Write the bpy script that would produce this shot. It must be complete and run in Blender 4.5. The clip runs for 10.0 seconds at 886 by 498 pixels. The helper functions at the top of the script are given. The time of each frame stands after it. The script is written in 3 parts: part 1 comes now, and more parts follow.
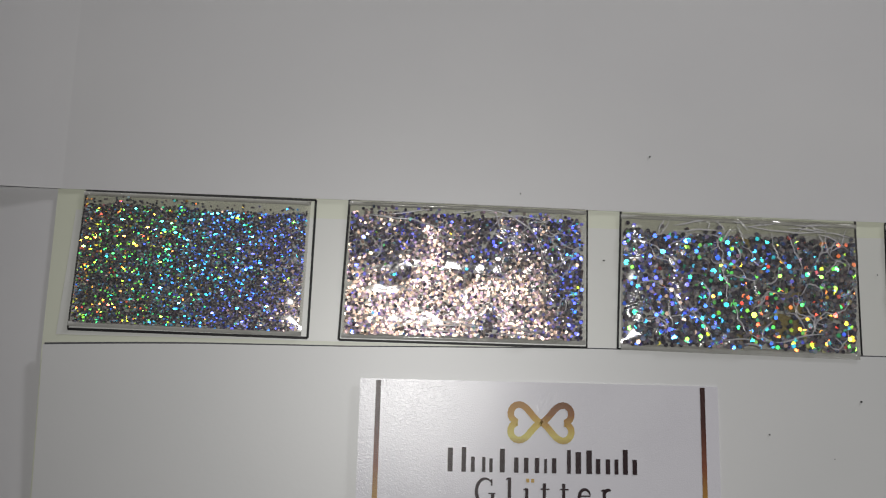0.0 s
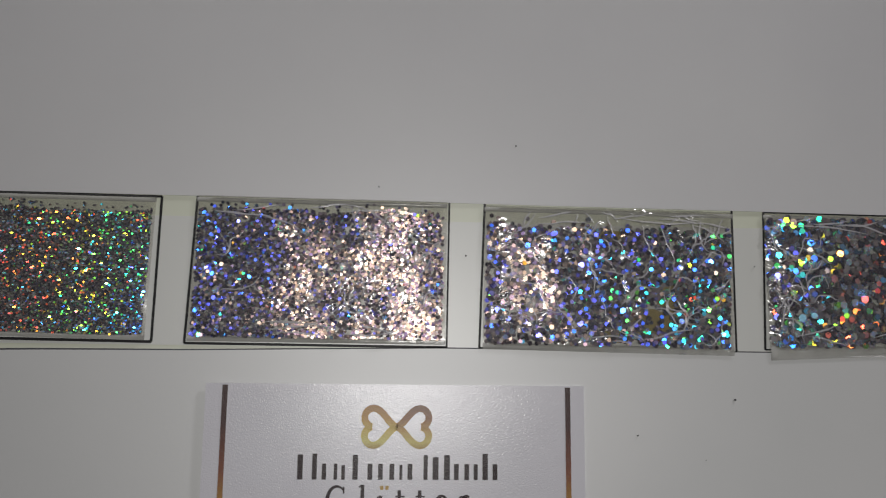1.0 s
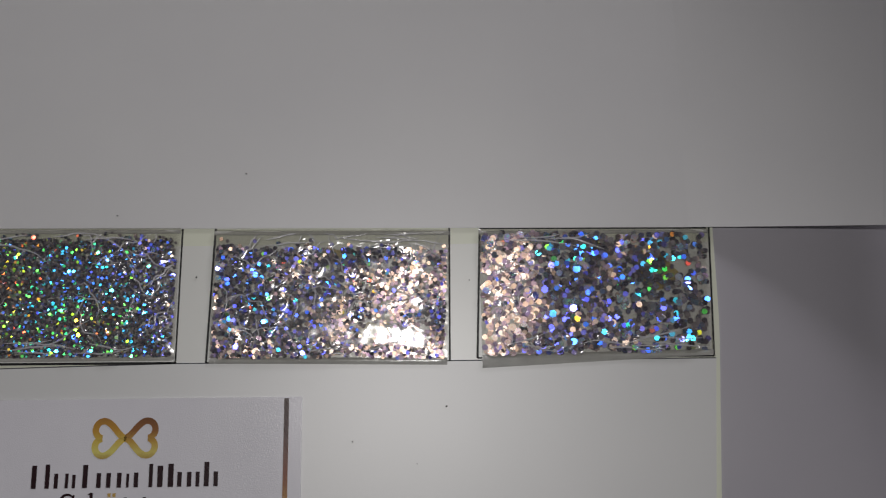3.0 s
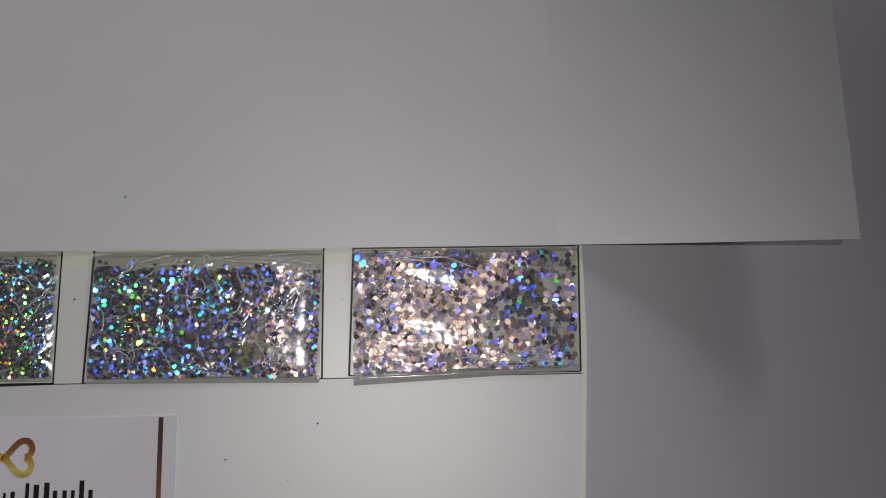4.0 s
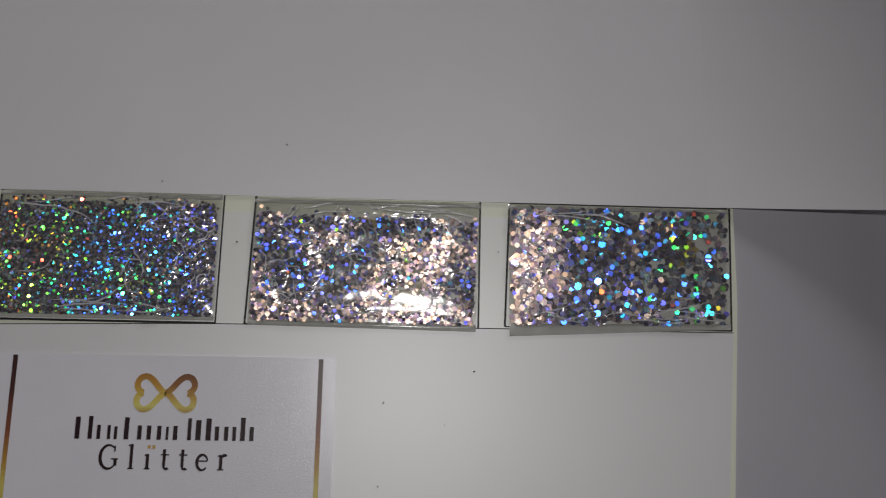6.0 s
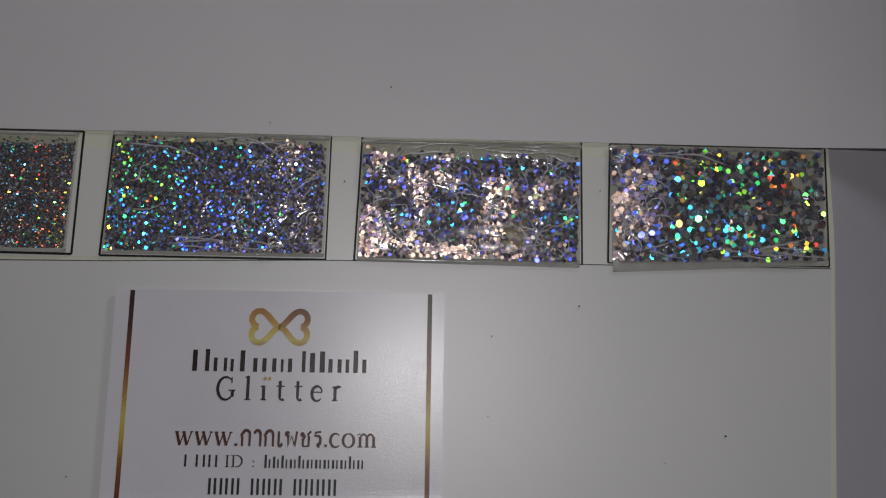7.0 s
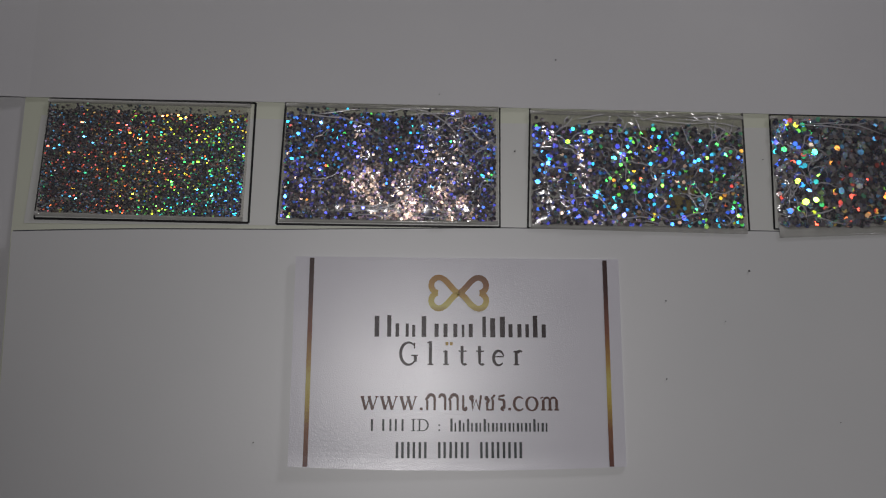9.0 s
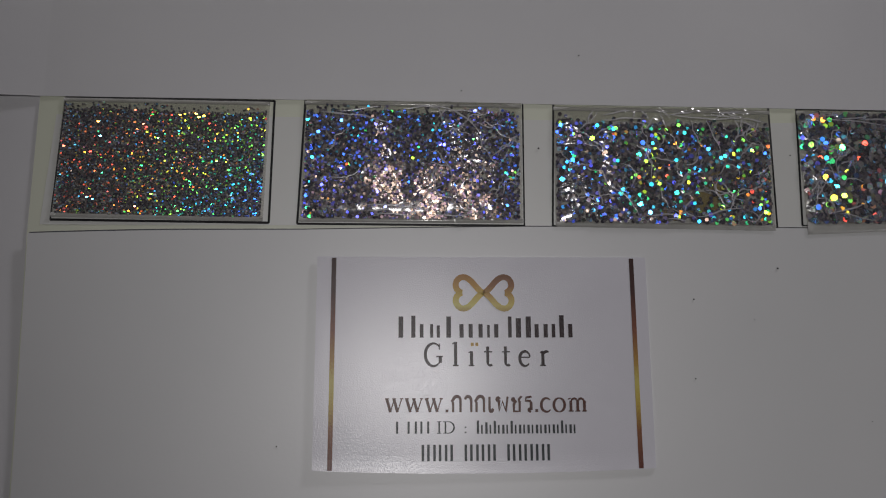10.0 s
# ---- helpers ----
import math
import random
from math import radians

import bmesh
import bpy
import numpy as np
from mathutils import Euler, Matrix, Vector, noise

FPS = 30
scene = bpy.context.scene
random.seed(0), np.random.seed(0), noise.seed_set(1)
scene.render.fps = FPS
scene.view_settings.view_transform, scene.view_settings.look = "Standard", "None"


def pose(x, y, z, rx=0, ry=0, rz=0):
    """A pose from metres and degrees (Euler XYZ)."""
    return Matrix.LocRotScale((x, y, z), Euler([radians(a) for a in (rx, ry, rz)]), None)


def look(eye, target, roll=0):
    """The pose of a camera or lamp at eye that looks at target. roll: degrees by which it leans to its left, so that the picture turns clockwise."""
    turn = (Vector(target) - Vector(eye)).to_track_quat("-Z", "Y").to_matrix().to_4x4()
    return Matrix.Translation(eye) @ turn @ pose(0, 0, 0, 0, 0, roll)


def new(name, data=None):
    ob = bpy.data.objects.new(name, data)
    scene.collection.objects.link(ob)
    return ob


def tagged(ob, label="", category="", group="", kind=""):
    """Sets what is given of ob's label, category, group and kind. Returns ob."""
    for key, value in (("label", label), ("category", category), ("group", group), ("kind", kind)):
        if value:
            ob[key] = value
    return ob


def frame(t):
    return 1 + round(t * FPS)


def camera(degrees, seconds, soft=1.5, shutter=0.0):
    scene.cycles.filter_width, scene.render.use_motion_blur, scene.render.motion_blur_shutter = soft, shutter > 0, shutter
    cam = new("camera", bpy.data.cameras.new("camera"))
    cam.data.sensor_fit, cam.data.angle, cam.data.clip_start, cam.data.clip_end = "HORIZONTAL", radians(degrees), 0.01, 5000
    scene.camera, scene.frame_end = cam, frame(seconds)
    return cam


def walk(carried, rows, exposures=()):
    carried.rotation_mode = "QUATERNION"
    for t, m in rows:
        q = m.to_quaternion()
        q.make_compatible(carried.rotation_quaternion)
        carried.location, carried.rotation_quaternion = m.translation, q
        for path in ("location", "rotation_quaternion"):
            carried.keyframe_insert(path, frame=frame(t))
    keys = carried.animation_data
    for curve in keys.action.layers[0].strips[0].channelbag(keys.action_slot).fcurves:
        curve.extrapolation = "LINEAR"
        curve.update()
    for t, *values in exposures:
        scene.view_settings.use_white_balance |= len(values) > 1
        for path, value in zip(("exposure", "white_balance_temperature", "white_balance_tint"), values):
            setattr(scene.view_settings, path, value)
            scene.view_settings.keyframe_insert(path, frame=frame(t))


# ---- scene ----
U = 0.0011  # metres to one unit of the plan below (about a millimetre)
cam = camera(60.0, 10.0, soft=1.1, shutter=0.15)
# seconds; eye in plan units; tilt, lean and turn in degrees
PATH = [
    (0, -16.38, -0.29, 171.37, 9.12, -2.52, 1.41),
    (0.5, -0.68, 1.76, 167.46, 8.99, -2.06, 0.83),
    (1, 14.98, 2.90, 164.83, 8.39, -2.60, 0.60),
    (1.5, 32.80, 5.20, 166.44, 8.45, -2.37, 0.22),
    (2, 50.54, 3.32, 171.31, 9.92, -1.42, -0.28),
    (2.5, 66.41, 1.61, 174.30, 10.51, -0.10, -0.38),
    (3, 83.63, 1.03, 178.23, 9.84, -0.30, -0.74),
    (4.5, 119.08, 7.13, 183.50, 9.44, -0.27, -1.39),
    (5, 109.33, 5.12, 181.10, 9.37, -1.23, -0.82),
    (5.5, 94.95, -0.08, 181.73, 9.95, -0.74, -0.27),
    (6, 76.03, -7.39, 184.41, 9.96, -0.60, 0.88),
    (6.2, 70.00, -7.81, 186.06, 9.29, -0.15, 1.11),
    (7.3, 46.75, -30.28, 186.38, 9.53, -1.04, 0.46),
    (7.5, 45.22, -34.30, 186.65, 10.09, -1.34, 0.27),
    (8, 34.92, -33.66, 187.72, 9.78, -1.34, 0.89),
    (8.5, 17.59, -34.25, 187.87, 10.56, -1.79, 0.65),
    (9, 2.84, -34.56, 186.13, 10.65, -1.94, 0.17),
    (9.5, -2.66, -33.49, 183.95, 10.53, -1.89, -0.16),
    (10, -3.58, -34.12, 182.73, 10.65, -2.09, -0.24),
]
walk(cam, [(t, pose(x * U, y * U, z * U, rx, ry, rz)) for t, x, y, z, rx, ry, rz in PATH],
     [(0.0, -0.03, 6650, 6), (0.5, -0.19, 6650, 7), (1.0, -0.27, 6650, 7), (1.5, -0.34, 6650, 8), (2.5, -0.38, 6650, 8.5), (3.0, -0.39, 6650, 8.5), (4.5, -0.27, 6650, 8.5), (5.5, -0.33, 6650, 8.5), (6.2, -0.48, 6600, 9),
      (7.5, -0.75, 6550, 10.5), (10.0, -0.79, 6550, 10.5)])

# ---- light ----
world = bpy.data.worlds.new("world")
world.use_nodes = True
world.node_tree.nodes["Background"].inputs[0].default_value = (0.02, 0.02, 0.022, 1)
scene.world = world


def lamp(name, kind, eye, target, watts, colour):
    data = bpy.data.lights.new(name, kind)
    data.energy, data.color = watts, colour
    ob = new(name, data)
    ob.matrix_world = look(eye, target)
    return ob


# small bright lamp high over the table, standing in for the camera's moving flash
key = lamp("flash_stand_in", "SPOT", (0.02, -0.01, 1.95), (0.046, 0.0, 0), 52, (1.0, 0.978, 0.985))
key.data.shadow_soft_size, key.data.spot_size, key.data.spot_blend = 0.022, radians(13.8), 1.0
key.scale = (1.6, 1, 1)
# low room lamp behind the table
room = lamp("room_lamp", "AREA", (0.88, 1.20, 0.29), (0.2, 0.02, 0), 11.5, (0.95, 0.92, 1.0))
room.data.shape, room.data.size = "DISK", 0.13


# ---- materials ----
def material(name):
    m = bpy.data.materials.new(name)
    m.use_nodes = True
    t = m.node_tree
    return m, t, t.nodes["Principled BSDF"]


def link(t, a, b):
    t.links.new(a, b)


def coords(t, scale=(1, 1, 1)):
    geo = t.nodes.new("ShaderNodeNewGeometry")
    mp = t.nodes.new("ShaderNodeMapping")
    mp.inputs["Scale"].default_value = scale
    link(t, geo.outputs["Position"], mp.inputs["Vector"])
    return mp.outputs[0]


def noise_tex(t, vec, scale, detail=3.0):
    n = t.nodes.new("ShaderNodeTexNoise")
    n.inputs["Scale"].default_value, n.inputs["Detail"].default_value = scale, detail
    link(t, vec, n.inputs["Vector"])
    return n.outputs[0]


def ramp(t, fac, stops):
    r = t.nodes.new("ShaderNodeValToRGB")
    while len(r.color_ramp.elements) < len(stops):
        r.color_ramp.elements.new(0.5)
    for e, (p, c) in zip(r.color_ramp.elements, stops):
        e.position, e.color = p, (*c, 1)
    link(t, fac, r.inputs[0])
    return r.outputs[0]


def bump(t, height, strength, distance):
    b = t.nodes.new("ShaderNodeBump")
    b.inputs["Strength"].default_value, b.inputs["Distance"].default_value = strength, distance
    link(t, height, b.inputs["Height"])
    return b.outputs[0]


def math_node(t, op, a, b=0.0):
    n = t.nodes.new("ShaderNodeMath")
    n.operation = op
    for sock, v in zip(n.inputs, (a, b)):
        if isinstance(v, (int, float)):
            sock.default_value = v
        else:
            link(t, v, sock)
    return n.outputs[0]


def paper(name, dark, light, rough=0.41, fibre=900, relief=0.00002, gloss=1.0, thin=0.0):
    m, t, p = material(name)
    v = coords(t)
    blotch = noise_tex(t, v, 22, 4)
    col = ramp(t, blotch, [(0.3, dark), (0.7, light)])
    link(t, col, p.inputs["Base Color"])
    link(t, bump(t, noise_tex(t, v, fibre, 4), 0.5, relief), p.inputs["Normal"])
    p.inputs["Roughness"].default_value = rough
    p.inputs["Specular IOR Level"].default_value = gloss
    p.inputs["IOR"].default_value = 1.6
    if thin:
        # a single sheet lets some of the light through
        through_it = t.nodes.new("ShaderNodeBsdfTranslucent")
        link(t, col, through_it.inputs["Color"])
        mix = t.nodes.new("ShaderNodeMixShader")
        mix.inputs[0].default_value = thin
        link(t, p.outputs[0], mix.inputs[1]), link(t, through_it.outputs[0], mix.inputs[2])
        link(t, mix.outputs[0], t.nodes["Material Output"].inputs["Surface"])
        p.inputs["IOR"].default_value = 1.7
    return m


def plain(name, colour, rough=0.5, metal=0.0):
    m, t, p = material(name)
    v = coords(t)
    lo, hi = [c * 0.85 for c in colour], [min(1, c * 1.12) for c in colour]
    link(t, ramp(t, noise_tex(t, v, 1500, 3), [(0.3, lo), (0.7, hi)]), p.inputs["Base Color"])
    p.inputs["Roughness"].default_value, p.inputs["Metallic"].default_value, p.inputs["Specular IOR Level"].default_value = rough, metal, 0.25
    return m


M_TABLE = paper("white_laminate", (0.355, 0.34, 0.385), (0.395, 0.38, 0.42), 0.5, 300, 0.00002)
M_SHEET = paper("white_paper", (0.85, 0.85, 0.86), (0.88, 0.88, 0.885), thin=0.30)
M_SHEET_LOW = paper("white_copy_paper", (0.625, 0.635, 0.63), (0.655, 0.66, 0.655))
M_STRIP = paper("ivory_card", (0.66, 0.69, 0.54), (0.70, 0.725, 0.59), 0.42)
M_BAND = paper("off_white_band", (0.67, 0.68, 0.645), (0.70, 0.71, 0.675), 0.38)
M_WALL = paper("wall_paint", (0.55, 0.54, 0.53), (0.60, 0.59, 0.58), 0.8, 60, 0.0004, 0.3)
M_FLOOR = paper("floor_covering", (0.25, 0.23, 0.21), (0.32, 0.30, 0.28), 0.6, 60, 0.0004, 0.3)
M_BLACK = plain("black_ink", (0.012, 0.012, 0.013), 0.45)
M_EDGE_SHADE = plain("dark_edge_shade", (0.10, 0.10, 0.11), 0.5)
M_GOLD_INK = plain("gold_ink", (0.55, 0.36, 0.10), 0.35)
M_GLUE = plain("dried_glue", (0.40, 0.32, 0.10), 0.3)
M_DUST = plain("dark_speck", (0.02, 0.018, 0.02), 0.5)


def laminate_bump(t, v):
    """Fine orange-peel of a matt laminate."""
    return bump(t, noise_tex(t, v, 3100, 1.2), 0.55, 0.000055)


def card_stock():
    m, t, p = material("laminated_card")
    v = coords(t)
    link(t, ramp(t, noise_tex(t, v, 40, 3), [(0.3, (0.71, 0.70, 0.75)), (0.7, (0.75, 0.745, 0.79))]), p.inputs["Base Color"])
    link(t, laminate_bump(t, v), p.inputs["Normal"])
    p.inputs["Roughness"].default_value = 0.22
    p.inputs["Specular IOR Level"].default_value = 0.45
    return m


def laminated_ink(name, colour):
    """Print under the card's laminate."""
    m = plain(name, colour, 0.27)
    t = m.node_tree
    p = t.nodes["Principled BSDF"]
    link(t, laminate_bump(t, coords(t)), p.inputs["Normal"])
    p.inputs["Specular IOR Level"].default_value = 0.2
    return m


M_CARD = card_stock()

M_BROWN = laminated_ink("dark_brown_ink", (0.026, 0.011, 0.014))
M_RUST = laminated_ink("brown_ink", (0.10, 0.036, 0.026))
M_GREY = laminated_ink("dark_grey_ink", (0.028, 0.034, 0.040))

def gradient_ink(name, axis, start, end, stops):
    """Printed gold that runs from colour to colour along one axis of the plan."""
    m, t, p = material(name)
    v = coords(t)
    sep = t.nodes.new("ShaderNodeSeparateXYZ")
    link(t, v, sep.inputs[0])
    rng = t.nodes.new("ShaderNodeMapRange")
    rng.inputs["From Min"].default_value, rng.inputs["From Max"].default_value = start * U, end * U
    link(t, sep.outputs[axis], rng.inputs["Value"])
    grain = math_node(t, "MULTIPLY", math_node(t, "SUBTRACT", noise_tex(t, v, 2200, 2), 0.5), 0.16)
    link(t, ramp(t, math_node(t, "ADD", rng.outputs[0], grain), stops), p.inputs["Base Color"])
    link(t, laminate_bump(t, v), p.inputs["Normal"])
    p.inputs["Roughness"].default_value, p.inputs["Specular IOR Level"].default_value = 0.3, 0.3
    return m


M_STRIPE = gradient_ink("gold_brown_print", 1, -2.0, -51.5, [
    (0.0, (0.045, 0.018, 0.016)), (0.16, (0.06, 0.022, 0.02)), (0.36, (0.22, 0.07, 0.035)), (0.5, (0.42, 0.24, 0.05)),
    (0.6, (0.58, 0.50, 0.13)), (0.7, (0.52, 0.38, 0.07)), (0.82, (0.24, 0.09, 0.03)), (1.0, (0.12, 0.03, 0.02))])
M_LOGO = gradient_ink("gold_print", 1, -5.5, -15.0, [
    (0.0, (0.33, 0.15, 0.03)), (0.35, (0.50, 0.27, 0.04)), (0.6, (0.62, 0.46, 0.09)), (0.85, (0.66, 0.60, 0.17)), (1.0, (0.42, 0.28, 0.07))])


M_LOGO_BROWN = gradient_ink("gold_brown_emblem_print", 1, -5.5, -15.0, [
    (0.0, (0.15, 0.055, 0.02)), (0.35, (0.27, 0.11, 0.03)), (0.6, (0.50, 0.30, 0.06)), (0.85, (0.62, 0.52, 0.14)), (1.0, (0.42, 0.28, 0.07))])


def foil(name, by_island, spread, zero=0.13, power=0.044, rarity=3.2, rough=0.18, second=1.0, broad=0.22):
    """Holographic foil: every flake sends each colour off at its own angle from the mirror direction, along the flake's own grating."""
    m = bpy.data.materials.new(name)
    m.use_nodes = True
    t = m.node_tree
    t.nodes.remove(t.nodes["Principled BSDF"])
    geo = t.nodes.new("ShaderNodeNewGeometry")
    if by_island:
        rnd = geo.outputs["Random Per Island"]
    else:
        rnd = t.nodes.new("ShaderNodeObjectInfo").outputs["Random"]

    def chance(k):
        w = t.nodes.new("ShaderNodeTexWhiteNoise")
        w.noise_dimensions = "1D"
        link(t, math_node(t, "ADD", math_node(t, "MULTIPLY", rnd, 731.0), k * 17.3), w.inputs["W"])
        return w.outputs["Value"]

    phi = math_node(t, "MULTIPLY", chance(1), 2 * math.pi)
    grating = t.nodes.new("ShaderNodeCombineXYZ")
    link(t, math_node(t, "COSINE", phi), grating.inputs[0])
    link(t, math_node(t, "SINE", phi), grating.inputs[1])
    stretch = math_node(t, "ADD", math_node(t, "MULTIPLY", chance(2), 0.14), spread - 0.07)
    strong = math_node(t, "ADD", math_node(t, "MULTIPLY", math_node(t, "POWER", chance(3), rarity), (1.6 + 0.85 * rarity) * power), 0.25 * power)
    base = t.nodes.new("ShaderNodeBsdfAnisotropic")
    base.inputs["Roughness"].default_value = broad
    base.distribution = "BECKMANN"
    link(t, ramp(t, chance(4), [(p, tuple(c * zero for c in col)) for p, col in (
        (0.0, (0.12, 0.08, 0.18)), (0.35, (0.36, 0.24, 0.28)), (0.65, (0.72, 0.49, 0.34)), (0.85, (0.90, 0.67, 0.56)), (1.0, (1.3, 1.1, 0.9)))]), base.inputs["Color"])
    total = base.outputs[0]
    dark = t.nodes.new("ShaderNodeBsdfDiffuse")
    link(t, ramp(t, chance(5), [(0.0, (0.028, 0.028, 0.04)), (0.5, (0.085, 0.078, 0.094)), (1.0, (0.28, 0.250, 0.250))]), dark.inputs["Color"])
    add = t.nodes.new("ShaderNodeAddShader")
    link(t, total, add.inputs[0]), link(t, dark.outputs[0], add.inputs[1])
    total = add.outputs[0]
    for angle, colour in ((4.4, (0.03, 0.03, 0.18)), (6.2, (0.05, 0.06, 0.60)), (7.7, (0.04, 0.18, 1.30)), (8.9, (0.02, 0.48, 0.80)), (10.1, (0.02, 0.80, 0.12)),
                          (11.1, (0.24, 0.64, 0.02)), (12.1, (0.66, 0.27, 0.02)), (13.2, (0.90, 0.07, 0.04)), (15.5, (0.04 * second, 0.24 * second, 0.48 * second)), (18.5, (0.03 * second, 0.56 * second, 0.22 * second))):
        lean = t.nodes.new("ShaderNodeVectorMath")
        lean.operation = "SCALE"
        link(t, grating.outputs[0], lean.inputs[0])
        link(t, math_node(t, "MULTIPLY", stretch, math.tan(radians(angle))), lean.inputs["Scale"])
        turned = t.nodes.new("ShaderNodeVectorMath")
        turned.operation = "ADD"
        link(t, geo.outputs["True Normal"], turned.inputs[0]), link(t, lean.outputs[0], turned.inputs[1])
        unit = t.nodes.new("ShaderNodeVectorMath")
        unit.operation = "NORMALIZE"
        link(t, turned.outputs[0], unit.inputs[0])
        tint = t.nodes.new("ShaderNodeVectorMath")
        tint.operation = "SCALE"
        tint.inputs[0].default_value = colour
        link(t, strong, tint.inputs["Scale"])
        lobe = t.nodes.new("ShaderNodeBsdfAnisotropic")
        lobe.inputs["Roughness"].default_value, lobe.inputs["Anisotropy"].default_value = rough, 0.52
        link(t, grating.outputs[0], lobe.inputs["Tangent"])
        lobe.distribution = "BECKMANN"
        link(t, tint.outputs[0], lobe.inputs["Color"]), link(t, unit.outputs[0], lobe.inputs["Normal"])
        add = t.nodes.new("ShaderNodeAddShader")
        link(t, total, add.inputs[0]), link(t, lobe.outputs[0], add.inputs[1])
        total = add.outputs[0]
    link(t, total, t.nodes["Material Output"].inputs["Surface"])
    return m


def film(name, wrinkle, gloss_rough, ior=1.5, milk=0.035):
    """Thin clear plastic: see-through, with a sharp gloss that its wrinkles break up."""
    m = bpy.data.materials.new(name)
    m.use_nodes = True
    t = m.node_tree
    t.nodes.remove(t.nodes["Principled BSDF"])
    v = coords(t)
    soft = noise_tex(t, coords(t, (0.6, 1.8, 1)), 50, 2)
    warp = t.nodes.new("ShaderNodeTexNoise")
    warp.inputs["Scale"].default_value, warp.inputs["Detail"].default_value, warp.inputs["Distortion"].default_value = 260, 3, 1.5
    link(t, v, warp.inputs["Vector"])
    crease = t.nodes.new("ShaderNodeTexNoise")
    crease.inputs["Scale"].default_value, crease.inputs["Detail"].default_value, crease.inputs["Distortion"].default_value = 150, 1.5, 1.0
    link(t, v, crease.inputs["Vector"])
    ridge = math_node(t, "ABSOLUTE", math_node(t, "SUBTRACT", crease.outputs[0], 0.5))
    height = math_node(t, "ADD", soft, math_node(t, "MULTIPLY", warp.outputs[0], 0.022))
    height = math_node(t, "SUBTRACT", height, math_node(t, "MULTIPLY", ridge, 0.16))
    n = bump(t, height, wrinkle, 0.0011)
    gloss = t.nodes.new("ShaderNodeBsdfAnisotropic")
    gloss.inputs["Roughness"].default_value = gloss_rough
    clear = t.nodes.new("ShaderNodeBsdfTransparent")
    clear.inputs["Color"].default_value = (0.93, 0.925, 0.91, 1)
    fres = t.nodes.new("ShaderNodeFresnel")
    fres.inputs["IOR"].default_value = ior
    mix = t.nodes.new("ShaderNodeMixShader")
    link(t, n, gloss.inputs["Normal"])
    haze = t.nodes.new("ShaderNodeBsdfDiffuse")
    haze.inputs["Color"].default_value = (0.75, 0.74, 0.78, 1)
    veil = t.nodes.new("ShaderNodeMixShader")
    veil.inputs[0].default_value = milk
    link(t, clear.outputs[0], veil.inputs[1]), link(t, haze.outputs[0], veil.inputs[2])
    link(t, fres.outputs[0], mix.inputs[0]), link(t, veil.outputs[0], mix.inputs[1]), link(t, gloss.outputs[0], mix.inputs[2])
    link(t, mix.outputs[0], t.nodes["Material Output"].inputs["Surface"])
    return m


def seam_film():
    """Doubled, slightly milky film of a fold."""
    m, t, p = material("milky_film_fold")
    v = coords(t)
    link(t, bump(t, noise_tex(t, coords(t, (0.3, 1.5, 1)), 300, 2), 0.4, 0.0004), p.inputs["Normal"])
    link(t, ramp(t, noise_tex(t, v, 200, 2), [(0.3, (0.62, 0.62, 0.58)), (0.7, (0.72, 0.72, 0.68))]), p.inputs["Base Color"])
    p.inputs["Roughness"].default_value, p.inputs["Alpha"].default_value = 0.12, 0.5
    return m


M_SEAM = seam_film()
M_FILM_SMOOTH = film("clear_film", 0.30, 0.10)
# milky white in the crease colour stands in for glare along the folds
M_CREASE = film("film_crease", 0.02, 0.2, milk=0.55)
M_FILM_SHINY = film("glossy_clear_film", 0.5, 0.15, 1.75)
M_FILM = film("wrinkled_clear_film", 0.7, 0.12, 1.55)


# ---- building helpers ----
def mesh_of(name, bm, mat, smooth=False):
    bmesh.ops.scale(bm, vec=(U, U, U), verts=bm.verts)
    me = bpy.data.meshes.new(name)
    bm.to_mesh(me)
    bm.free()
    me.materials.append(mat)
    for f in me.polygons:
        f.use_smooth = smooth
    return me


def part(name, bm, mat, parent, label="", smooth=False):
    ob = new(name, mesh_of(name, bm, mat, smooth))
    ob.parent = parent
    return tagged(ob, label)


def thing(name, x, y, z):
    ob = new(name)
    ob.empty_display_size = 0.01
    ob.location = (x * U, y * U, z * U)
    return ob


def box(bm, x0, y0, z0, x1, y1, z1, bevel=0.0):
    made = bmesh.ops.create_cube(bm, size=1)["verts"]
    bmesh.ops.scale(bm, vec=(x1 - x0, y1 - y0, z1 - z0), verts=made)
    bmesh.ops.translate(bm, vec=((x0 + x1) / 2, (y0 + y1) / 2, (z0 + z1) / 2), verts=made)
    if bevel:
        edges = list({e for v in made for e in v.link_edges})
        bmesh.ops.bevel(bm, geom=edges, offset=bevel, segments=2, affect="EDGES")
    return bm


def slab_of(height_at, outline_at, nx, ny, thick):
    """A thin sheet on a grid: outline_at(u, v) gives x, y; height_at(x, y) gives its top."""
    bm = bmesh.new()
    top, low = [], []
    for j in range(ny + 1):
        for i in range(nx + 1):
            x, y = outline_at(i / nx, j / ny)
            z = height_at(x, y)
            top.append(bm.verts.new((x, y, z)))
            low.append(bm.verts.new((x, y, z - thick)))
    at = lambda i, j: j * (nx + 1) + i
    for j in range(ny):
        for i in range(nx):
            a, b, c, d = at(i, j), at(i + 1, j), at(i + 1, j + 1), at(i, j + 1)
            bm.faces.new((top[a], top[b], top[c], top[d]))
            bm.faces.new((low[d], low[c], low[b], low[a]))
    ring = [at(i, 0) for i in range(nx)] + [at(nx, j) for j in range(ny)] + [at(i, ny) for i in range(nx, 0, -1)] + [at(0, j) for j in range(ny, 0, -1)]
    for a, b in zip(ring, ring[1:] + ring[:1]):
        bm.faces.new((low[a], low[b], top[b], top[a]))
    return bm


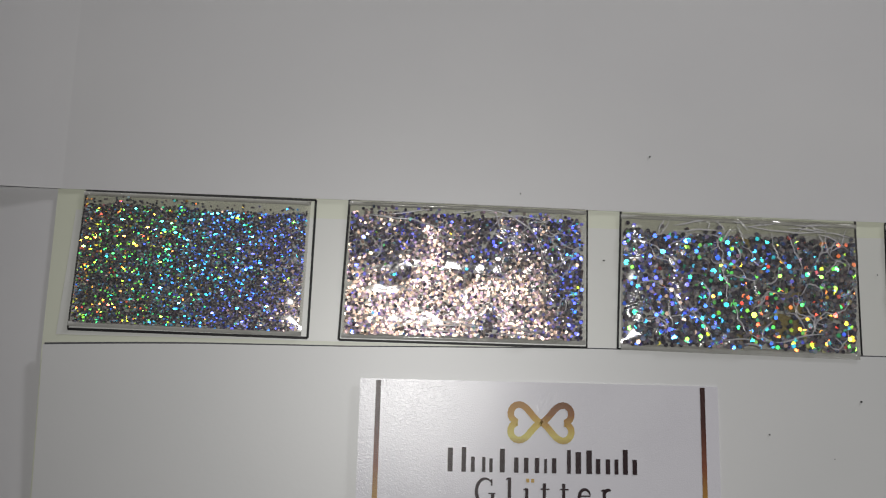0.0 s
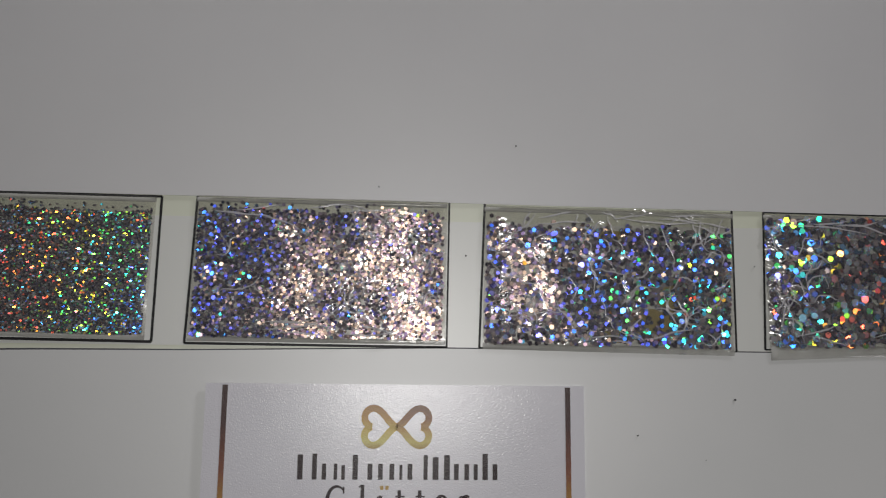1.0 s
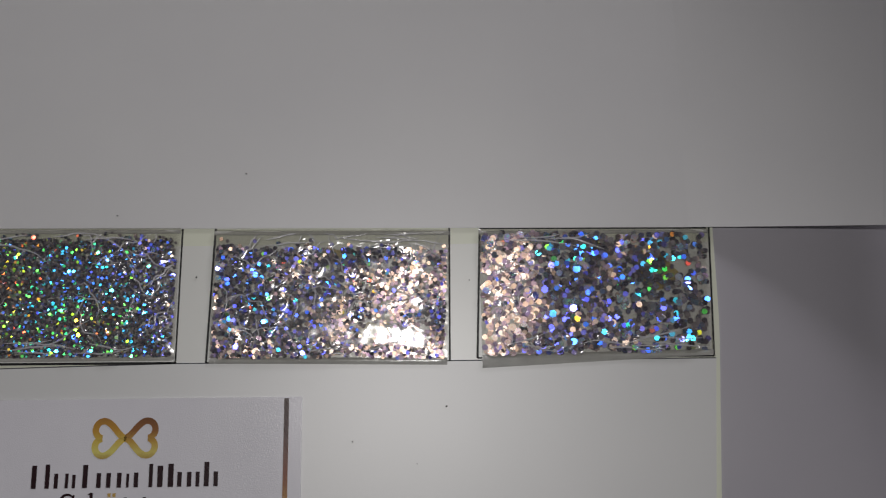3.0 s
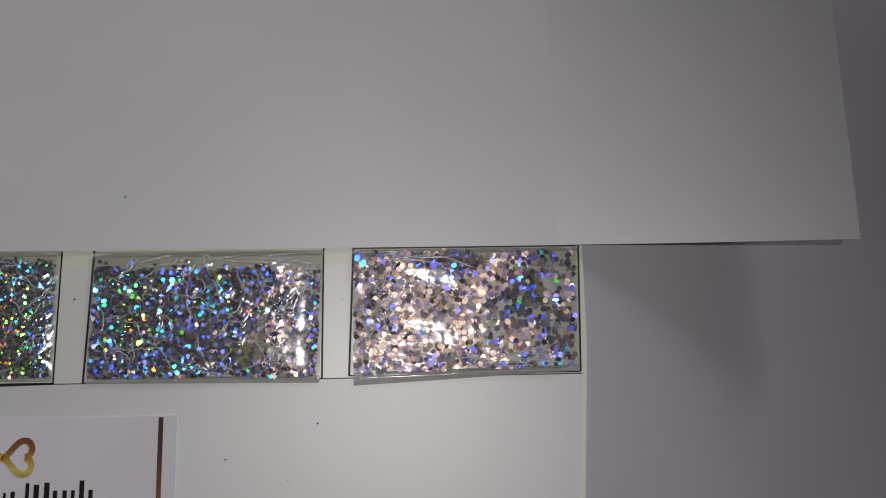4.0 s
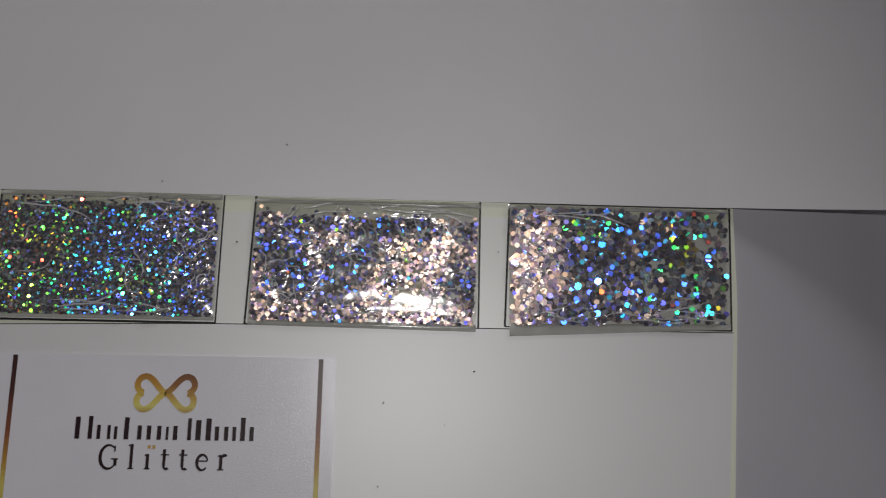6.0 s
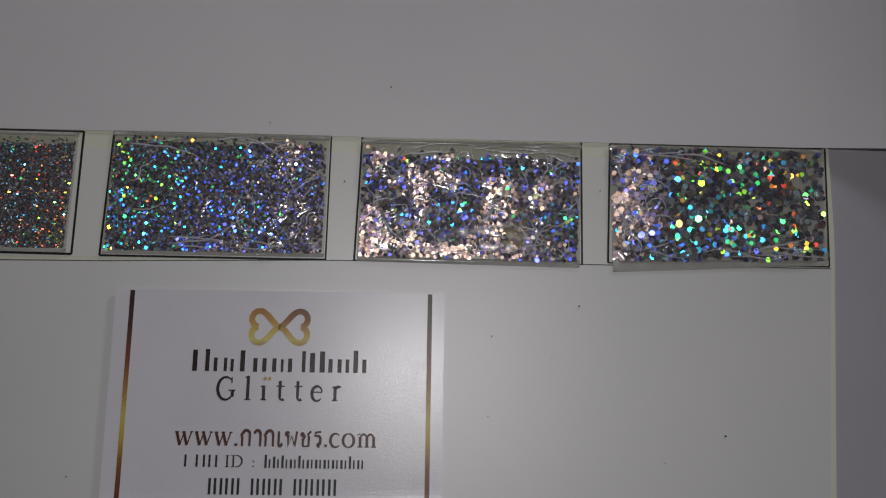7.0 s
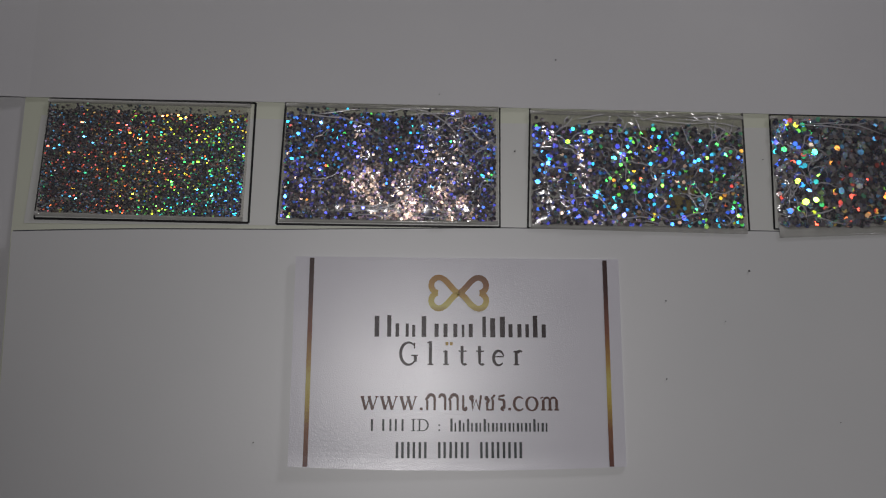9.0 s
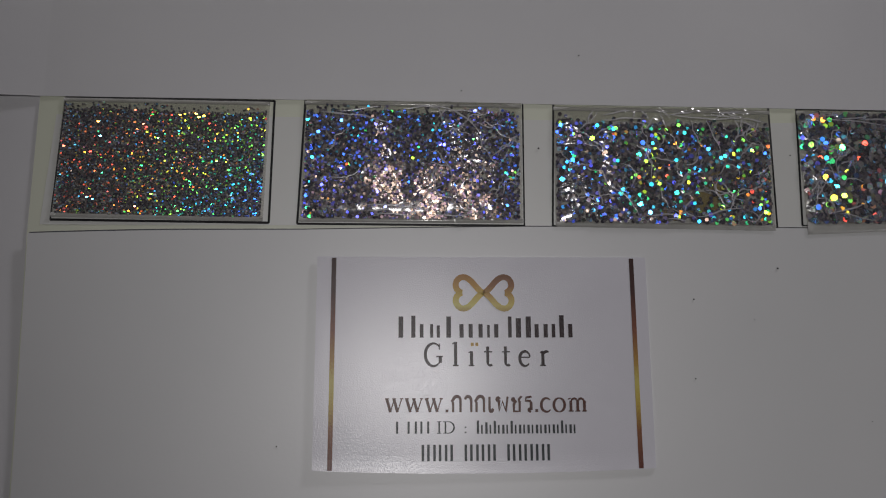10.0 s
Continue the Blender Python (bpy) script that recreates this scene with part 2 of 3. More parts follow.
def quad_line(bm, x0, y0, x1, y1, width, z0, z1):
    """A straight printed line with a little body."""
    d = Vector((x1 - x0, y1 - y0)).normalized()
    n = Vector((-d.y, d.x)) * width / 2
    ring = [(x0 - n.x, y0 - n.y), (x1 - n.x, y1 - n.y), (x1 + n.x, y1 + n.y), (x0 + n.x, y0 + n.y)]
    lo, hi = [bm.verts.new((*p, z0)) for p in ring], [bm.verts.new((*p, z1)) for p in ring]
    bm.faces.new(hi), bm.faces.new(lo[::-1])
    for k in range(4):
        bm.faces.new((lo[k], lo[(k + 1) % 4], hi[(k + 1) % 4], hi[k]))


# ---- the room, plain, closing the place ----
ROOM = 1500
for name, a in (("wall_north", (-ROOM, ROOM, -700, ROOM, ROOM + 90, 1830)), ("wall_south", (-ROOM, -ROOM - 90, -700, ROOM, -ROOM, 1830)),
                ("wall_east", (ROOM, -ROOM - 90, -700, ROOM + 90, ROOM + 90, 1830)), ("wall_west", (-ROOM - 90, -ROOM - 90, -700, -ROOM, ROOM + 90, 1830))):
    tagged(new(name, mesh_of(name, box(bmesh.new(), *a), M_WALL)), "plain painted wall of the room", "wall", kind="structure")
tagged(new("ceiling", mesh_of("ceiling", box(bmesh.new(), -ROOM - 90, -ROOM - 90, 1830, ROOM + 90, ROOM + 90, 1900), M_WALL)), "plain painted ceiling", "ceiling", kind="structure")
tagged(new("floor", mesh_of("floor", box(bmesh.new(), -ROOM - 90, -ROOM - 90, -780, ROOM + 90, ROOM + 90, -700), M_FLOOR)), "plain dull floor", "floor", kind="structure")

table = tagged(thing("table", 50, 0, -700), "white table with a faint lavender cast", "table")
part("tabletop", box(bmesh.new(), -600, -400, 673, 600, 400, 699.4, 3), M_TABLE, table)
for sx in (-1, 1):
    for sy in (-1, 1):
        part("leg", box(bmesh.new(), sx * 560 - 20, sy * 360 - 20, 0, sx * 560 + 20, sy * 360 + 20, 672.5, 2), M_TABLE, table)

# ---- papers ----
# plain white sheet under everything on one side
under = slab_of(lambda x, y: -0.47 + 0.02 * noise.noise((x * 0.02, y * 0.02, 5)), lambda u, v: (-290 + 272 * u, -170 + 330 * v), 24, 24, 0.12)
tagged(new("paper_sheet", mesh_of("paper_sheet", under, M_SHEET)), "white paper sheet lying flat on the table under the strip", "paper", group="paper sheets")

# strip with the printed frames lies lowest, a sheet over its lower edge and another over its upper edge
Z_STRIP, Z_LOW = -0.15, 0.06
strip = thing("sample_strip", 25, 20, -0.6)
tagged(strip, "ivory card page printed with black frames under the pouches", "card page")


def page_outline(u, v):
    y = -200 + 245 * v
    left, right = -121.2 - 0.03 * min(0.0, y + 16), 123.7 + 0.062 * min(5.0, y + 12)
    return left + (right - left) * u, y



part("card", slab_of(lambda x, y: 0.45 + 0.04 * noise.noise((x * 0.03, y * 0.03, 3)), page_outline, 30, 40, 0.4), M_STRIP, strip)


def low_edge(x):
    return 5.9 - 1.0 * min(1.0, max(0.0, (22 - x) / 53)) - 0.4 * max(0.0, (-31 - x) / 65) - 0.8 * max(0.0, (-60 - x) / 36) ** 1.5 - 0.3 * max(0.0, x / 150)


def low_height(x, y):
    curl = max(0.0, (-45 - x) / 53) ** 2 * max(0.0, (y + 40) / 45) * 0.7
    return Z_LOW + curl + 0.03 * noise.noise((x * 0.02, y * 0.02, 7))


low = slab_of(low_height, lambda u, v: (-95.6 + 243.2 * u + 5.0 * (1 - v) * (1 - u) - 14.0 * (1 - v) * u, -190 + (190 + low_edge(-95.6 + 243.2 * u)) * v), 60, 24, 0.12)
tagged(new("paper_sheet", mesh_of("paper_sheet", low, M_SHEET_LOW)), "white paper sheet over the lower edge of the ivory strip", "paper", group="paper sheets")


def up_height(x, y):
    right = max(0.0, x - 141)
    left = max(0.0, -94 - x)
    return 0.14 + 8.5 * (right / 66) ** 1.3 + 1.2 * (left / 18) ** 1.3 + 0.05 * noise.noise((x * 0.02, y * 0.02, 11))


def up_outline(u, v):
    x = -172 + 383.6 * u
    bottom = 38.1 - 0.009 * (x + 40) - 0.2 * max(0.0, (-40 - x) / 60) + (0 if x < 148 else -0.016 * (x - 148))
    return x - (2.0 * v) * u, bottom + 262 * v


up = slab_of(up_height, up_outline, 90, 20, 0.12)
tagged(new("paper_sheet", mesh_of("paper_sheet", up, M_SHEET)), "large white paper sheet with its corner curling up off the table", "paper", group="paper sheets")

# ---- printed frames round the pouches ----
# left, bottom, right, top of each black frame
FRAMES = [(-90.4, 7.2, -38.95, 38.2), (-31.5, 6.4, 23.2, 38.3), (30.8, 6.1, 86.2, 37.7), (93.2, 6.4, 147.2, 36.8)]


def printed_frame(x0, y0, x1, y1, wide_left, wide_right, wide_bottom, slant, splay=0.3):
    for (a, b, c, d, w) in ((x0 - 0.6, y0, x0 + 0.5, y1, wide_left), (x1, y0 - slant, x1 + splay, y1 - 0.4, wide_right), (x0 - 0.6, y0, x1, y0 - slant, wide_bottom), (x0 + 0.5, y1 + 0.05, x1 + 0.3, y1 - 0.45, 0.5)):
        bm = bmesh.new()
        quad_line(bm, a - 25, b - 20, c - 25, d - 20, w, 0.42, 0.56)
        part("printed_line", bm, M_BLACK, strip)


# thin dark line painted along the paper's edge for the shade in its gap
bm = bmesh.new()
for k in range(60):
    xa, xb = -95.6 + 243.2 * k / 60, -95.6 + 243.2 * (k + 1) / 60
    wide = 0.16 + 0.18 * max(0.0, (-30 - xa) / 66)
    quad_line(bm, xa - 25, low_edge(xa) + 0.1 - 20, xb - 25.0, low_edge(xb) + 0.1 - 20, wide * 2, 0.42, 0.56)
part("edge_shade_line", bm, M_EDGE_SHADE, strip, "thin dark line painted as shade along the paper edge")

printed_frame(*FRAMES[0], 0.35, 0.55, 0.6, 0.6)
printed_frame(*FRAMES[1], 0.55, 0.4, 0.55, 0.3)
printed_frame(*FRAMES[2], 0.5, 0.45, 0.35, 0.3)
printed_frame(*FRAMES[3], 0.5, 0.45, 0.35, 0.2, 0.9)

# paler band across the page, under the pouches; the ivory shows bare above it
band = slab_of(lambda x, y: 0.512, lambda u, v: (-118.4 + 240.0 * u + 1.6 * v, -14.0 + (27.8 - 0.9 * u + 0.2 * noise.noise((u * 20, v, 6))) * v), 60, 6, 0.012)
part("pale_band", band, M_BAND, strip, "pale off-white band across the ivory page")

# ---- glitter pouches ----
rng = random.Random(5)


def hexagon(bm, size, thick=0.04):
    lo = [bm.verts.new((size / 2 * math.cos(k * math.pi / 3), size / 2 * math.sin(k * math.pi / 3), 0)) for k in range(6)]
    hi = [bm.verts.new((v.co.x, v.co.y, thick)) for v in lo]
    bm.faces.new(hi), bm.faces.new(lo[::-1])
    for k in range(6):
        bm.faces.new((lo[k], lo[(k + 1) % 6], hi[(k + 1) % 6], hi[k]))
    return bm


def glitter_pouch(corners, size, count, loose, clear_top, gaps, spread, tilt, film_mat, label, bulge, lip, sway, creases=(), crumples=(), dents=(), sparkle=0.05, thin=0.0, left_lean=0.0):
    """corners: bottom left, bottom right, top right, top left in the plan. gaps: bare spots as x, y, radius in shares of the pouch.
    loose: how many flakes are parts of their own."""
    cx, cy = sum(c[0] for c in corners) / 4, sum(c[1] for c in corners) / 4
    bl, br, tr, tl = [Vector((c[0] - cx, c[1] - cy)) for c in corners]
    pouch = tagged(thing("glitter_pouch", cx, cy, -0.05), label, "glitter pouch", group="glitter sample pouches")

    def spot(u, v):
        p = (bl * (1 - u) + br * u) * (1 - v) + (tl * (1 - u) + tr * u) * v
        return p.x, p.y

    seed = rng.random() * 90

    def body(u, v):
        edge = min(u, 1 - u) * 9, min(v, 1 - v) * 6
        rise = math.prod(min(1.0, e) * (2 - min(1.0, e)) for e in edge)
        fold = 0.10 * noise.noise((u * 5 + seed, v * 9, 1)) + 0.05 * noise.noise((u * 21, v * 8 + seed, 5))
        return rise * (bulge + fold)

    def crumple(u, v):
        """Crushed patches of the film: sharp little ridges."""
        high = 0.0
        for cu, cv, ru, rv in crumples:
            d = math.hypot((u - cu) / ru, (v - cv) / rv) + 0.5 * noise.noise((u * 9, v * 6, seed + 3))
            if d < 1:
                bent = 0.8 * noise.noise((u * 7, v * 5, seed + 5))
                ridges = (1 - 2.4 * abs(noise.noise((u * 26 + bent, v * 11 - bent, seed + 11)))) ** 3
                high = max(high, min(1.0, 2.5 * (1 - d)) * 0.16 * max(0.0, ridges))
        return high

    def dented(u, v):
        """How far a spot lies in a crushed patch whose folds face down the plan."""
        deep = 0.0
        for cu, cv, ru, rv in dents:
            d = math.hypot((u - cu) / ru, (v - cv) / rv) + 0.9 * noise.noise((u * 13, v * 7, seed + 21))
            deep = max(deep, min(1.0, 4 * (1 - d)))
        return deep

    def pleat(u, v):
        deep = dented(u, v)
        return deep * 0.27 * ((v * 16 + 1.6 * noise.noise((u * 9, v * 4, seed + 2)) + 0.8 * noise.noise((u * 34, v * 15, seed))) % 1.0) if deep > 0 else 0.0

    # the bag
    nx, ny = (200, 120) if crumples or dents else (64, 40)
    bm = bmesh.new()
    grid = [[bm.verts.new((*spot(i / nx, j / ny), 0.27 + body(i / nx, j / ny) + crumple(i / nx, j / ny) + pleat(i / nx, j / ny))) for i in range(nx + 1)] for j in range(ny + 1)]
    for j in range(ny):
        for i in range(nx):
            bm.faces.new((grid[j][i], grid[j][i + 1], grid[j + 1][i + 1], grid[j + 1][i]))
    sides = ([grid[0][i] for i in range(nx + 1)], [grid[j][nx] for j in range(ny + 1)], [grid[ny][i] for i in range(nx, -1, -1)], [grid[j][0] for j in range(ny, -1, -1)])
    for run in sides:
        high = [bm.verts.new(v.co) for v in run]
        deep = [bm.verts.new((v.co.x, v.co.y, 0.22)) for v in run]
        for k in range(len(run) - 1):
            bm.faces.new((deep[k], deep[k + 1], high[k + 1], high[k]))
    bm.faces.new([bm.verts.new((*spot(*c), 0.22)) for c in ((0, 1), (1, 1), (1, 0), (0, 0))])
    part("bag", bm, film_mat, pouch, "clear plastic film", True)

    # folded lip below and welded seam above
    def seam(v0, v1, drop0, drop1, rise):
        bm = bmesh.new()
        rows = []
        for i in range(33):
            u = i / 32
            drop = drop0 + (drop1 - drop0) * u
            (xa, ya), (xb, yb) = spot(u, v0), spot(u, v1)
            z = 0.31 + rise + 0.04 * noise.noise((u * 9 + seed, v0 * 7, 2))
            rows.append([bm.verts.new(p) for p in ((xa, ya - drop, z - rise), ((xa + xb) / 2, (ya - drop + yb) / 2, z + 0.05), (xb, yb, z), (xb, yb, z - 0.02), (xa, ya - drop, z - rise - 0.02))])
        for a, b in zip(rows, rows[1:]):
            for k in range(5):
                bm.faces.new((a[k], b[k], b[(k + 1) % 5], a[(k + 1) % 5]))
        bm.faces.new(rows[0][::-1]), bm.faces.new(rows[-1])
        part("seam", bm, M_SEAM, pouch, "folded seam of clear film", True)

    seam(-0.005, 0.03, lip[0], lip[1], 0.06)
    seam(0.955, 0.985, 0, 0, 0.10)

    # sharp creases of the film, each a thin raised fold
    for u0, u1, v0, v1, n in creases:
        for _ in range(n):
            u, v = rng.uniform(u0, u1), rng.uniform(v0, v1)
            along = v1 - v0 < 0.1
            way, pts = (rng.gauss(0, 0.05) if along else rng.uniform(-0.5, 2.6)), []
            for _ in range(rng.randint(14, 44) if along else rng.randint(8, 22)):
                pts.append((*spot(u, v), 0.31 + body(u, v) + crumple(u, v) + pleat(u, v)))
                way += rng.gauss(0, 0.06 if along else 0.38)
                u, v = u + 0.011 * math.cos(way), v + 0.022 * math.sin(way)
                if not (0.01 < u < 0.99 and 0.03 < v < 0.97):
                    break
            if len(pts) < 4:
                continue
            bm = bmesh.new()
            rows = []
            for k, p in enumerate(pts):
                a, b = Vector(pts[max(k - 1, 0)]), Vector(pts[min(k + 1, len(pts) - 1)])
                d = (b - a).normalized()
                side = Vector((-d.y, d.x, 0)).normalized()
                wide = (0.2 if along else 0.17) * math.sin(math.pi * (k + 0.5) / len(pts))
                rows.append([bm.verts.new(Vector(p) + side * wide * c + Vector((0, 0, h * wide))) for c, h in ((-1, 0.0), (-0.5, 0.13), (0.0, 0.17), (0.5, 0.13), (1, 0.0))])
            for a, b in zip(rows, rows[1:]):
                for k in range(4):
                    bm.faces.new((a[k], a[k + 1], b[k + 1], b[k]))
            part("crease", bm, M_CREASE, pouch, "sharp crease in the clear film", True)

    # the glitter
    shine, rare = (0.030, 4.0) if size < 0.6 else (0.043, 3.2) if size < 0.9 else (0.052, 3.0) if size < 1.2 else (0.070, 2.8)
    again = 1.0 if size < 0.6 else 0.35
    warm, broad = (0.18, 0.27) if size > 1.2 else (0.15, 0.22) if size > 0.6 else (0.13, 0.22)
    solo = foil("loose_foil_flake", False, spread, power=shine, rarity=rare, second=again, zero=warm, broad=broad)
    heap = foil("foil_flakes", True, spread, power=shine, rarity=rare, second=again, zero=warm, broad=broad)
    bloomed = foil("bloom_foil_flakes", True, spread, power=(8.5 if size < 0.6 else 6.2 if size < 0.9 else 4.8 if size < 1.2 else 4.0) * shine, rarity=1.6, rough=0.145, second=again, zero=warm, broad=broad)
    shape = mesh_of("flake", hexagon(bmesh.new(), size), solo)
    made = 0
    tries = 0
    placed = []
    while made < count and tries < count * 6:
        tries += 1
        u, v = rng.uniform(0.012, 0.985), rng.uniform(0.03, 0.97)
        top = clear_top[0] + (clear_top[1] - clear_top[0]) * u + 0.03 * noise.noise((u * 8, seed, 4))
        if v > top and not (v < top + 0.05 and rng.random() < 0.12):
            continue
        if any(math.hypot((u - gx) * 1.8, v - gy) < gr * (0.75 + 0.5 * noise.noise((u * 12, v * 12, seed))) and rng.random() < 0.75 for gx, gy, gr in gaps):
            continue
        if rng.random() < thin * max(0.0, u - 0.45) / 0.55:
            continue
        x, y = spot(u, v)
        depth = max(0.05, body(u, v) - 0.12)
        z = 0.34 + depth * rng.random() ** 0.8 * 0.8
        lean = abs(rng.gauss(0, tilt)) if rng.random() < 0.95 else rng.uniform(6, 30)
        wave = Euler((radians(4.5 * dented(u, v) * rng.uniform(0.6, 1.2) + sway * noise.noise((u * 4.5, v * 3.2, seed + 7))), radians(sway * noise.noise((u * 4.5, v * 3.2, seed + 31)) - left_lean * max(0.0, 1 - u / 0.3)), 0)).to_matrix().to_4x4()
        turn = Matrix.Translation((x, y, z)) @ wave @ Euler((0, 0, rng.uniform(0, 6.3))).to_matrix().to_4x4() @ Euler((radians(lean), 0, rng.uniform(0, 6.3))).to_matrix().to_4x4()
        placed.append((u, turn))
        made += 1
    placed.sort(key=lambda p: abs(p[0] - 0.5))
    heaps = {"glitter": (heap, [], []), "clean_glitter": (bloomed, [], [])}
    for n, (u, turn) in enumerate(placed):
        if n < loose:
            ob = new("flake", shape)
            ob.parent = pouch
            ob.matrix_local = Matrix.Translation(turn.translation * U) @ turn.to_3x3().to_4x4()
            continue
        # a few top flakes flash strongly; extra size and stretch imitate bloom and smear
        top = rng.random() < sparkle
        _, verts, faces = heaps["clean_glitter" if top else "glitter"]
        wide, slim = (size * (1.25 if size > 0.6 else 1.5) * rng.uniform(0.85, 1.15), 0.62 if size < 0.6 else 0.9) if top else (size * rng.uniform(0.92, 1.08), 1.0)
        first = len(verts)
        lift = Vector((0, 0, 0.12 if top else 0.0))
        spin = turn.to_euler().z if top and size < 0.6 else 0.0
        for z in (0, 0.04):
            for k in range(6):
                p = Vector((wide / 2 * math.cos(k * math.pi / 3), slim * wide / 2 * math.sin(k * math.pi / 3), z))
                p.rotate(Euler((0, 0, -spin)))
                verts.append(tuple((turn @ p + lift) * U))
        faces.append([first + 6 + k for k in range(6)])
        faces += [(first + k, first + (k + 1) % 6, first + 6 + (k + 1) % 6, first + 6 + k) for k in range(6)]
    for name, (mat, verts, faces) in heaps.items():
        me = bpy.data.meshes.new(name)
        me.from_pydata(verts, [], faces)
        me.materials.append(mat)
        ob = new(name, me)
        ob.parent = pouch
        tagged(ob, "hexagonal holographic silver glitter flakes" if name == "glitter" else "larger silver flakes flashing in rainbow colours, sized for the bloom of glints", kind="stuff")
    return pouch


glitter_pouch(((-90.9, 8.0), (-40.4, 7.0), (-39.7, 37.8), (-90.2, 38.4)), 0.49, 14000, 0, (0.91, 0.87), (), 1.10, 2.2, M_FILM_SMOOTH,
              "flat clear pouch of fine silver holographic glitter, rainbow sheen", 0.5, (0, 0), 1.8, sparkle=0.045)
glitter_pouch(((-31.6, 7.0), (22.8, 6.8), (23.1, 37.7), (-31.0, 38.2)), 0.74, 7800, 0, (0.92, 0.90), ((0.86, 0.72, 0.05), (0.83, 0.38, 0.04)), 1.38, 3.0, M_FILM,
              "clear pouch of small silver holographic glitter, creased film", 0.8, (0, 0), 5.0, ((0.55, 0.98, 0.1, 0.9, 26), (0.05, 0.12, 0.1, 0.6, 2), (0.05, 0.7, 0.06, 0.13, 7), (0.05, 0.6, 0.88, 0.96, 6)), ((0.82, 0.48, 0.22, 0.5),),
              ((0.36, 0.42, 0.11, 0.28), (0.58, 0.30, 0.07, 0.34), (0.74, 0.52, 0.13, 0.5), (0.65, 0.92, 0.12, 0.1)))
glitter_pouch(((30.9, 6.3), (85.6, 5.7), (86.6, 36.6), (31.2, 37.2)), 1.02, 3700, 300, (0.87, 0.84), ((0.70, 0.22, 0.15), (0.76, 0.55, 0.07), (0.53, 0.80, 0.05)), 1.30, 3.4, M_FILM_SHINY,
              "clear pouch of medium hexagonal silver glitter with bare spots", 0.85, (0.3, 0.6), 6.5, ((0.03, 0.9, 0.1, 0.9, 52), (0.9, 0.97, 0.6, 0.95, 4), (0.03, 0.9, 0.86, 0.96, 9), (0.1, 0.7, 0.04, 0.09, 3)), (),
              ((0.09, 0.8, 0.1, 0.22), (0.09, 0.3, 0.07, 0.22), (0.40, 0.8, 0.07, 0.2), (0.84, 0.68, 0.07, 0.32), (0.3, 0.09, 0.22, 0.08), (0.6, 0.93, 0.36, 0.07), (0.62, 0.5, 0.06, 0.3), (0.25, 0.5, 0.05, 0.25)), sparkle=0.07)
glitter_pouch(((93.7, 6.2), (147.0, 6.9), (147.7, 36.3), (93.4, 36.6)), 1.40, 2200, 300, (0.96, 0.95), ((0.86, 0.66, 0.12), (0.72, 0.12, 0.08), (0.66, 0.5, 0.07), (0.93, 0.3, 0.08)), 1.44, 3.4, M_FILM,
              "clear pouch of large hexagonal silver glitter, wrinkled film", 0.85, (2.0, 0.3), 7.5, ((0.01, 0.2, 0.1, 0.95, 22), (0.05, 0.75, 0.05, 0.14, 9), (0.05, 0.6, 0.9, 0.96, 5)), ((0.08, 0.55, 0.2, 0.7),),
              ((0.12, 0.5, 0.12, 0.5), (0.80, 0.07, 0.16, 0.1), (0.45, 0.12, 0.2, 0.1)), sparkle=0.09, thin=0.55, left_lean=6.0)

# dried yellow glue under the pouch with the medium flakes
def glue_dab(x, y, rx, ry):
    bm = bmesh.new()
    rim = []
    for k in range(28):
        a = 2 * math.pi * k / 28
        r = 1 + 0.35 * noise.noise((math.cos(a) * 1.5 + x, math.sin(a) * 1.5, 2))
        rim.append(bm.verts.new((rx * r * math.cos(a), ry * r * math.sin(a), 0.0)))
    mid = bm.verts.new((0, 0, 0.05))
    for k in range(28):
        bm.faces.new((mid, rim[k], rim[(k + 1) % 28]))
    ob = new("glue_dab", mesh_of("glue_dab", bm, M_GLUE, True))
    ob.location = (x * U, y * U, -0.02 * U)
    tagged(ob, "dried yellowish glue smear on the ivory strip", "glue", group="glue smears")


for dab in ((68.5, 11.5, 5.0, 3.2), (72.5, 18.0, 3.4, 4.6), (60.0, 9.0, 3.5, 1.6), (58.8, 31.0, 2.6, 1.5), (135.0, 26.0, 4.5, 4.0)):
    glue_dab(*dab)

# ---- business card ----
CARD = (-26.9, -51.4, 52.5, -1.8)
card = tagged(thing("business_card", 12.9, -26.8, 0.06), "white laminated card with gold stripes and printed writing", "business card")
CX, CY = 12.9, -26.8


def card_top(x, y):
    return 0.31 + 0.05 * noise.noise((x * 0.04, y * 0.04, 2)) + 0.4 * (max(0.0, 32 - x) / 72) ** 2 + 0.16 * max(0.0, (-y - 21) / 4) ** 2 * (0.4 + 0.6 * abs(x) / 40)


part("card_body", slab_of(card_top, lambda u, v: (CARD[0] - CX + 79.4 * u, CARD[1] - CY + 49.6 * v - 0.9 * (1 - v) * (1 - abs(2 * u - 1) ** 2)), 60, 40, 0.28), M_CARD, card)


def lay(bm, lift=0.03):
    """Bends print over the card's surface."""
    for v in bm.verts:
        v.co.z += card_top(v.co.x, v.co.y) + lift
    return bm


